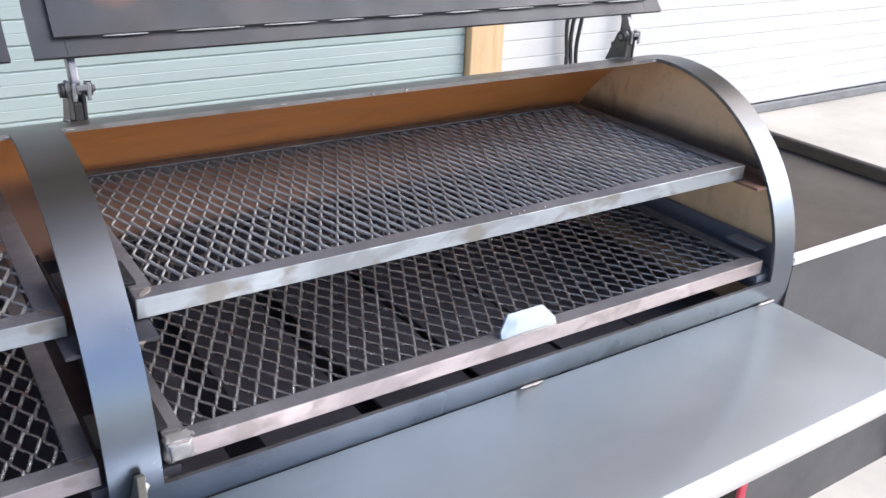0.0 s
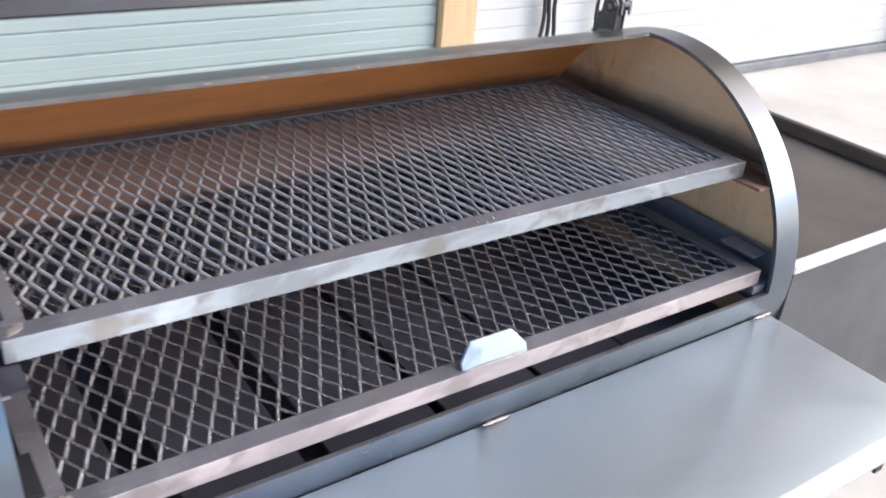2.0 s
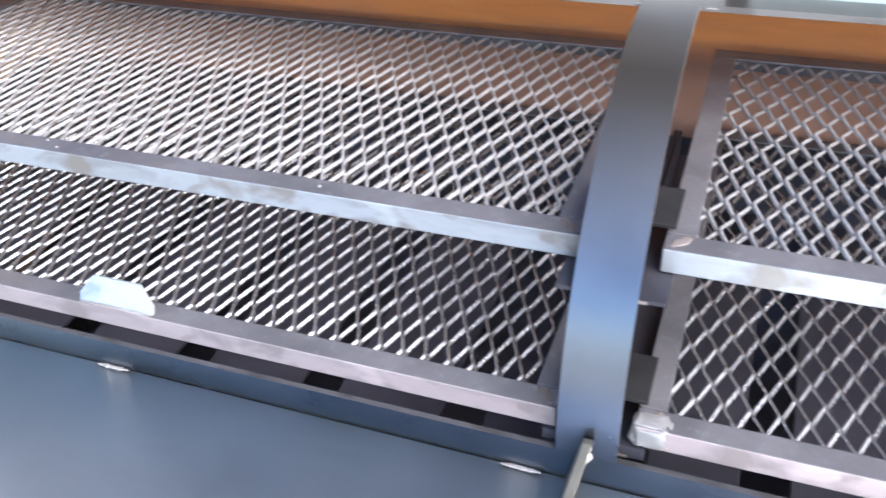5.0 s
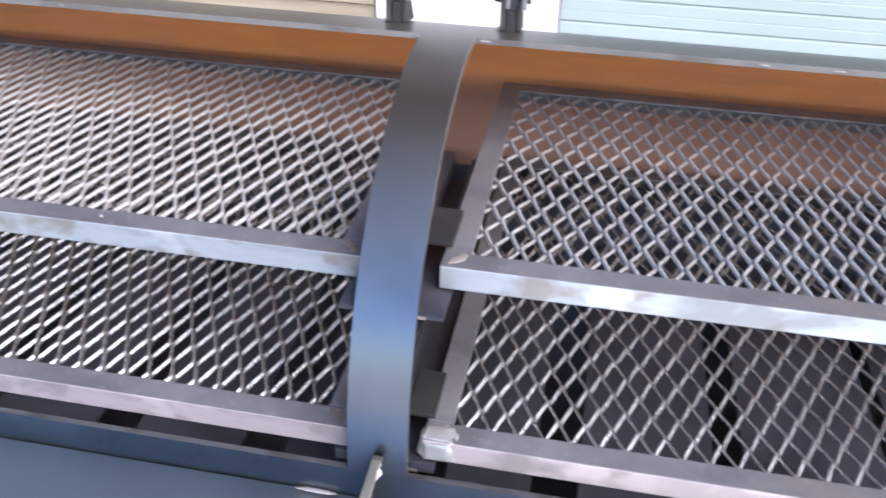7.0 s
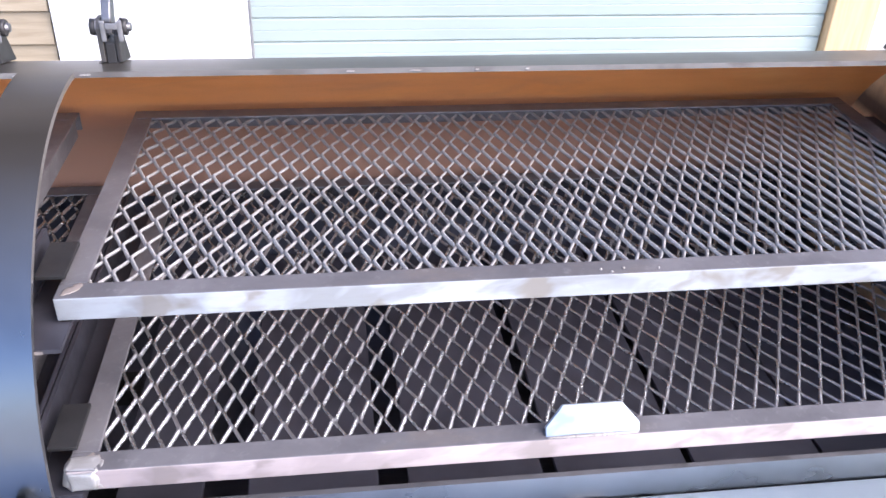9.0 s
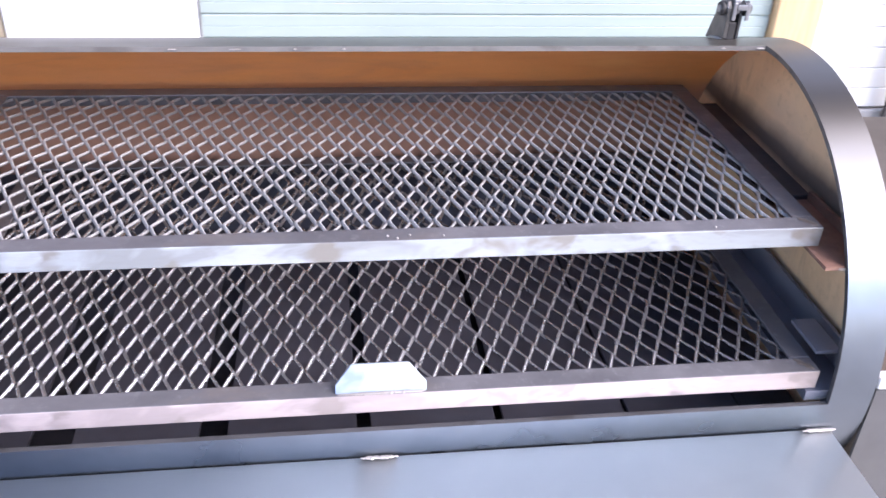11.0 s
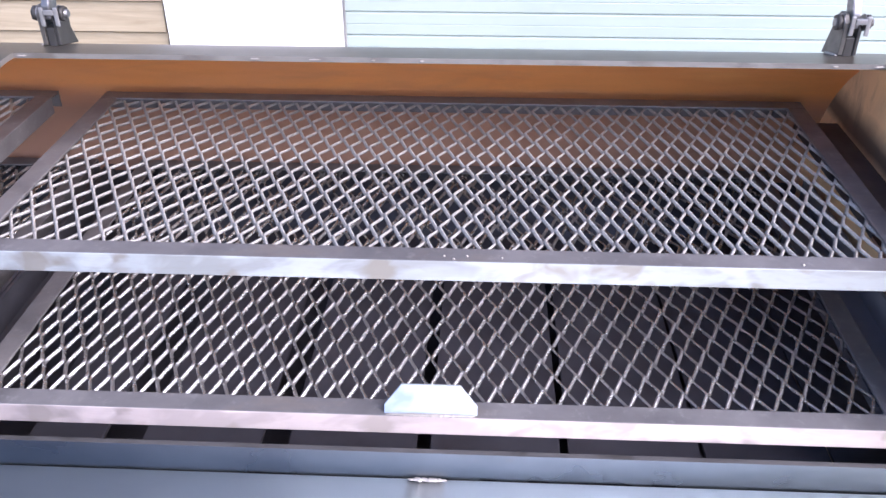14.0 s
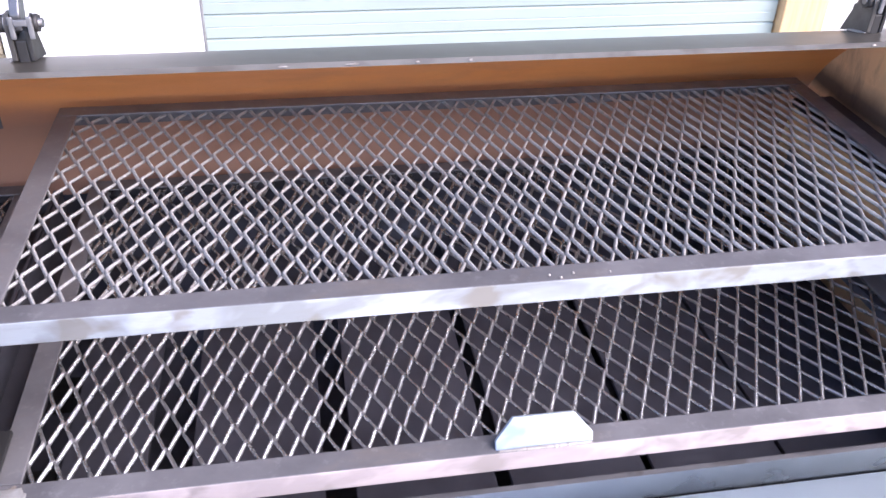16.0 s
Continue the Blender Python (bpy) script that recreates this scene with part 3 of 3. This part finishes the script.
# whitened steel for edges whose highlight is put into the colour
LIP = painted("highlight_white_steel", (0.66, 0.65, 0.64), (0.76, 0.75, 0.74), 0.45, 14, 0.35, 0.04)
OLIVE = painted("olive_grey_steel", (0.05, 0.048, 0.038), (0.09, 0.086, 0.068), 0.6, 25, 0.2)
SMEAR = bare_steel("bright_smeared_weld", (0.31, 0.303, 0.29), (0.23, 0.212, 0.195), (0.13, 0.105, 0.088), 0.5, 0.6)
RUNNER = painted("blue_black_steel", (0.022, 0.022, 0.028), (0.045, 0.045, 0.055), 0.5, 10, 0.2)
BLUED = painted("blue_grey_mill_plate", (0.115, 0.122, 0.146), (0.16, 0.167, 0.195), 0.45, 6, 0.1)
KEEPER = painted("olive_black_steel", (0.011, 0.011, 0.0115), (0.02, 0.02, 0.0205), 0.6, 18, 0.0, gloss=0.25)
STOP = painted("reddish_brown_steel", (0.16, 0.085, 0.06), (0.25, 0.14, 0.1), 0.5, 30, 0.3)
SCORCH = bare_steel("scorched_tan_weld", (0.27, 0.235, 0.21), (0.2, 0.175, 0.155), (0.12, 0.1, 0.085), 0.4, 0.6)
STITCH = bare_steel("dull_weld_bead", (0.36, 0.36, 0.36), (0.28, 0.28, 0.28), (0.18, 0.18, 0.18), 0.6)


def lid_steel():
    m = Mat("dark_lid_steel", 0.4, 0.5)
    c = m.ramp(m.noise(5, 5, 0.65), [(0.3, (0.024, 0.027, 0.032)), (0.7, (0.042, 0.046, 0.052))])
    c = m.mix(m.levels(m.noise(3.4, 4, 0.5, (1, 1, 1), 0.4), 0.54, 0.78, 0, 0.3), c, (0.12, 0.075, 0.058))
    # soft rust stains on the inside, a hand's width above the hinge edge
    for x, r in ((0.092, 0.055), (0.445, 0.06), (-0.135, 0.055), (0.80, 0.05), (-0.62, 0.06)):
        far = m.t.nodes.new("ShaderNodeVectorMath")
        far.operation = "DISTANCE"
        m.t.links.new(m.co, far.inputs[0])
        far.inputs[1].default_value = (x, 0.2316, 1.324)
        c = m.mix(m.levels(far.outputs["Value"], r, r * 0.25, 0, 0.75), c, (0.21, 0.095, 0.055))
    m.color(c).rough(m.levels(m.noise(15, 4), 0.3, 0.7, 0.43, 0.58)).bump(m.noise(125, 4, 0.6), 0.08, 0.001)
    return m.m


PLATE_LID = lid_steel()
PRONG = painted("bright_grey_steel", (0.17, 0.17, 0.175), (0.3, 0.3, 0.305), 0.4, 30, 0.5)
HINGE = painted("grey_black_steel", (0.065, 0.061, 0.057), (0.11, 0.104, 0.098), 0.45, 30, 0.4)


def lid(x0, x1, open_by, root):
    """A door: curved panel with overlapping edge strips, swung up about its hinge line."""
    pin = (0.374, Z0 + 0.340)
    a0, a1 = A_RIM + radians(0.6), A_LIP - radians(0.6)
    r0 = R + 0.001
    strip_w = 0.028
    angles = [a0 + (a1 - a0) * i / 40 for i in range(41)]
    panel = part("lid", arc_solid([x0, x0 + 0.3, x1 - 0.3, x1], angles, lambda i, j: True, r0, r0 - T, (CY, CZ), (0, 0, 1)), [PLATE_LID, CUT], root,
                 "dark steel lid, swung fully open")
    da = strip_w / R
    r1 = r0 + 0.0055
    wide = [a0 - da * 0.9 + (a1 - a0 + 1.8 * da) * i / 44 for i in range(45)]
    for u0, u1 in ((x0 - strip_w, x0 + 0.012), (x1 - 0.012, x1 + strip_w)):
        part("side_strip", arc_solid([u0, u1], wide, lambda i, j: True, r1, r0 + 0.0005, (CY, CZ), (0, 0, 1)), [PLATE_LID, CUT], panel)
    for e0, e1, nm in ((a0 - da * 0.9, a0 + da * 0.4, "hinge_strip"), (a1 - da * 0.4, a1 + da * 0.9, "front_strip")):
        an = [e0 + (e1 - e0) * i / 4 for i in range(5)]
        part(nm, arc_solid([x0 + 0.0125, x1 - 0.0125], an, lambda i, j: True, r1, r0 + 0.0005, (CY, CZ), (0, 0, 1)), [PLATE_LID, CUT], panel)
    rnd = random.Random(7)
    x = x0 + 0.06
    while x < x1 - 0.1:
        ln = rnd.uniform(0.04, 0.1)
        rr = r0 - T * 0.6
        p = [CY + rr * math.cos(a0 - 0.004), CZ + rr * math.sin(a0 - 0.004)]
        part("stitch_weld", bead(bmesh.new(), (x, *p), (x + ln, *p), 0.0013, rnd, 0.8), STITCH, panel)
        x += ln + rnd.uniform(0.02, 0.06)
    panel.matrix_world = Matrix.Translation((0, *pin)) @ Matrix.Rotation(-radians(open_by), 4, "X") @ Matrix.Translation((0, -pin[0], -pin[1]))
    return panel


def hinge(x, root, seed):
    """A bolted knuckle hinge: a raked bracket on the barrel, a forked arm up to the lid, a bolt through both."""
    o = [(-0.014, 0.004), (0.040, -0.010), (0.014, 0.046), (0.006, 0.053), (-0.008, 0.053), (-0.015, 0.044)]
    bm = prism(bmesh.new(), o, "x", -0.0125, -0.0070, bevel=0.001)
    bracket = part("hinge", bm, HINGE, root, "grey-black steel hinge bracket with a bolted pin")
    bracket.location = (x, 0.374, Z0 + 0.300)
    part("back_plate", prism(bmesh.new(), [(u * 0.9, v * 0.8) for u, v in o], "x", 0.0055, 0.0100, bevel=0.001), BLACK, bracket)
    part("web", boxed(-0.0068, 0.0053, -0.012, 0.034, -0.004, 0.026, bevel=0.002), BLACK, bracket, "black filler block")
    part("pin", rod(bmesh.new(), (-0.021, -0.004, 0.042), (0.024, -0.004, 0.042), 0.005), BOLT, bracket)
    for dx in (-0.0200, 0.0135):
        part("nut", rod(bmesh.new(), (dx, -0.004, 0.042), (dx + 0.0065, -0.004, 0.042), 0.0098, 6), BLACK, bracket, "black hexagon nut")
        part("washer", rod(bmesh.new(), (dx - 0.0012 + (0.0078 if dx < 0 else 0), -0.004, 0.042), (dx + (0.0078 if dx < 0 else 0), -0.004, 0.042), 0.0105, 16), BOLT, bracket)
    fork = part("arm", prism(bmesh.new(), [(-0.013, 0.036), (0.006, 0.036), (0.010, 0.056), (0.018, 0.084), (0.062, 0.150), (0.049, 0.150), (0.005, 0.084), (-0.013, 0.054)],
                             "x", -0.0052, 0.0052, bevel=0.002), BOLT, bracket, "grey steel arm up to the lid")
    for dx in (-0.0066, 0.0118):
        part("prong", boxed(dx - 0.0006, dx + 0.0050, -0.0185, -0.0150, 0.029, 0.053, bevel=0.0014), PRONG, fork, "bright prong of the fork")
    part("bridge", boxed(-0.0016, 0.0116, -0.0190, -0.0155, 0.043, 0.050, bevel=0.001), PRONG, fork)
    part("foot_weld", bead(bmesh.new(), (-0.0145, -0.014, 0.004), (-0.0145, 0.022, -0.004), 0.003, random.Random(seed)), WELD, bracket, "small weld at the foot")


def front_shelf():
    root = thing("front_shelf", "brushed stainless steel work shelf along the barrel front", "shelf")
    x0, x1, yb, yf, z = X_LEFT + 0.04, 1.058, -0.0138, -0.296, Z0 - 0.0540
    # one sheet, its front edge rolled and turned down
    r, drop = 0.012, 0.036
    roll = [(yf + r + r * math.cos(radians(90 + 90 * i / 8)), z - r + r * math.sin(radians(90 + 90 * i / 8))) for i in range(9)]
    bm = prism(bmesh.new(), [(yb, z)] + roll + [(yf, z - drop), (yf + 0.003, z - drop), (yf + 0.003, z - r), (yf + r, z - 0.003), (yb, z - 0.003)], "x", x0, x1)
    for f in bm.faces:
        f.smooth = len(f.verts) == 4
        # the highlight along the roll is painted in as white
        f.material_index = 1 if f.calc_center_median().y < yf + r * 0.8 else 0
    for e in bm.edges:
        if len(e.link_faces) == 2 and e.link_faces[0].normal.angle(e.link_faces[1].normal, 0) > 0.5:
            e.smooth = False
    part("sheet", bm, [SHELF, LIP], root, "brushed sheet, its rolled front edge whitened for the highlight")
    # hidden strip, added to keep light out of the gap behind the sheet
    part("gap_light_block", boxed(x0 + 0.01, x1 - 0.01, yb - 0.004, yb - 0.001, z - 0.05, z - 0.0032), PLATE, root)
    rnd = random.Random(3)
    for wx in (1.022, 0.496, -0.126, -0.62, -1.05):
        bm = bead(bmesh.new(), (wx, -0.0155, z + 0.001), (wx + 0.043, -0.0155, z + 0.001), 0.0028, rnd, 0.5)
        part("tack_weld", bm, WELD, root, "silvery tack weld")
    return root


def gusset():
    bm = bmesh.new()
    z = Z0 - 0.0535
    prism(bm, [(-0.016, z), (-0.016, z + 0.066), (-0.026, z + 0.070), (-0.088, z + 0.012), (-0.088, z)], "x", -0.043, -0.033, bevel=0.0015)
    for v in bm.verts:
        v.co.x -= (z + 0.07 - v.co.z) * 0.22
    plate = part("gusset", bm, OLIVE, smoker, "steel gusset between barrel and shelf")
    bm = bead(bmesh.new(), (-0.0375, -0.022, z + 0.068), (-0.0385, -0.038, z + 0.054), 0.0052, random.Random(5))
    part("weld_bead", bm, WELD, plate, "bright weld on its top corner")


def firebox():
    root = thing("firebox", "large dark steel firebox beside the barrel", "firebox")
    x0, x1, y0, y1, z0, z1 = X_RIGHT + 0.002, 1.700, -0.015, 0.80, Z0 - 0.63, Z0 + 0.012
    part("body", boxed(x0, x1, y0 + 0.004, y1, z0, z1 - 0.012, bevel=0.004), FIREBOX, root)
    part("front_plate", boxed(x0, x1 - 0.001, y0, y0 + 0.0038, z0, z1 - 0.008), FIREBOX_FACE, root, "grey steel front plate")
    # the bright line of light on this rim is in its colour
    part("front_rim", boxed(x0, x1 - 0.002, y0 - 0.001, y0 + 0.016, z1 - 0.0078, z1 + 0.010, bevel=0.004), LIP, root, "front rim, whitened where its edge catches light")
    part("side_rim", boxed(x1 - 0.022, x1 - 0.001, y0 + 0.017, y1, z1 - 0.0118, z1 + 0.020, bevel=0.005), FIREBOX, root)
    part("corner_post", boxed(x1 - 0.024, x1 + 0.006, y0 - 0.012, y0 - 0.0012, z0 - 0.03, z1 - 0.009, bevel=0.002), BLACK, root, "black angle-iron corner")
    latch = part("latch", boxed(x1 - 0.02, x1 + 0.13, y0 - 0.008, y0 - 0.001, z0 + 0.02, z0 + 0.062, bevel=0.002), BLACK, root, "black channel latch bracket")
    part("cheek", boxed(x1 - 0.02, x1 + 0.13, y0 - 0.036, y0 - 0.029, z0 + 0.02, z0 + 0.062, bevel=0.002), BLACK, latch)
    part("web", boxed(x1 - 0.02, x1 + 0.10, y0 - 0.0288, y0 - 0.0082, z0 + 0.022, z0 + 0.028), BLACK, latch)
    part("pin", rod(bmesh.new(), (x1 + 0.112, y0 - 0.042, z0 + 0.041), (x1 + 0.112, y0 + 0.002, z0 + 0.041), 0.006), WELD, latch, "bright pin")
    for lx in (x0 + 0.05, x1 - 0.1):
        for ly in (y0 + 0.42, y1 - 0.1):
            part("leg", boxed(lx, lx + 0.05, ly, ly + 0.05, 0.0, z0 - 0.0005), BLACK, root)


def stand():
    root = thing("barrel_stand", "black square-tube stand under the smoker barrel", "stand")
    for lx in (-1.0, -0.1, 0.75):
        for ly in (0.26, 0.45):
            part("leg", boxed(lx, lx + 0.05, ly, ly + 0.05, 0.0, Z0 - 0.255), BLACK, root)
    for ly in (0.265, 0.455):
        part("beam", boxed(-1.1, 0.95, ly, ly + 0.04, 0.16, 0.2), BLACK, root)


def red_valve():
    root = thing("drain_valve", "red-handled drain valve hanging under the shelf edge", "valve")
    x, y, z = 0.735, -0.235, Z0 - 0.165
    bm = boxed(x - 0.008, x + 0.008, y - 0.012, y - 0.005, z - 0.055, z + 0.035, bevel=0.003)
    part("handle", bm, RED, root, "red plastic lever")
    part("stem", rod(bmesh.new(), (x, y - 0.005, z + 0.02), (x, y + 0.03, z + 0.02), 0.007), BOLT, root)
    part("pipe", rod(bmesh.new(), (x + 0.02, y + 0.035, z + 0.02), (x + 0.02, CY - 0.22, z - 0.02), 0.013), BOLT, root)


ground()
back_wall()
smoker = barrel()
for n, ((x0, x1), (o0, o1)) in enumerate(zip(BAYS, OPEN)):
    tab = 0.4708 if n else -0.634
    grate(x0, x1, 0.0, 0.600, Z0, RAIL_LOW, "lower_grate", "lower cooking grate of diamond mesh with a pinkish steel frame", 11 + n, tab, hand=-1, lump=n == 1, knot=(0.6443, 0.158) if n else (0.7826, 0.0895), gauge=(0.0048, 0.0032, 50), strands=MESH_LOW)
    grate(x0, x1, 0.0735, 0.5263, Z0 + 0.1506, RAIL_UP, "upper_grate", "upper cooking grate of diamond mesh with a bright steel frame", 21 + n, hand=1 if n else -1, knot=(0.4967, 0.0774), gauge=(0.0043, 0.0031, 50))
    wl, wr = (X_LEFT + 0.0066, x1 + 0.03) if n == 0 else (x0 - 0.03, X_RIGHT - 0.0066)
    supports(x0, x1, 0.0, -0.003, 0.56, Z0, wl, wr, smoker, 0.06, (True, True), (RUNNER, RUNNER if n == 0 else BLUED))
    supports(x0, x1, 0.0735, 0.032, 0.19, Z0 + 0.1506, wl, wr, smoker, 0.02, (n == 1, n == 0), (RUNNER, RUNNER) if n == 0 else (RUNNER, STOP))
tuning_plates(0.01, 1.08, [(0.130, 0.050), (0.321, 0.034), (0.5055, 0.017), (0.678, 0.010), (0.846, 0.005), (1.0, 0.003)])
tuning_plates(-1.16, -0.06, [(-0.92, 0.05), (-0.74, 0.05), (-0.56, 0.05), (-0.38, 0.05), (-0.20, 0.05)])
lid(0.006, 1.060, 126, smoker)
lid(-1.128, -0.077, 126, smoker)
for hx in (0.022, 1.013, -0.108, -1.09):
    hinge(hx, smoker, int(hx * 1000) + 2000)
front_shelf()
gusset()
firebox()
stand()
red_valve()
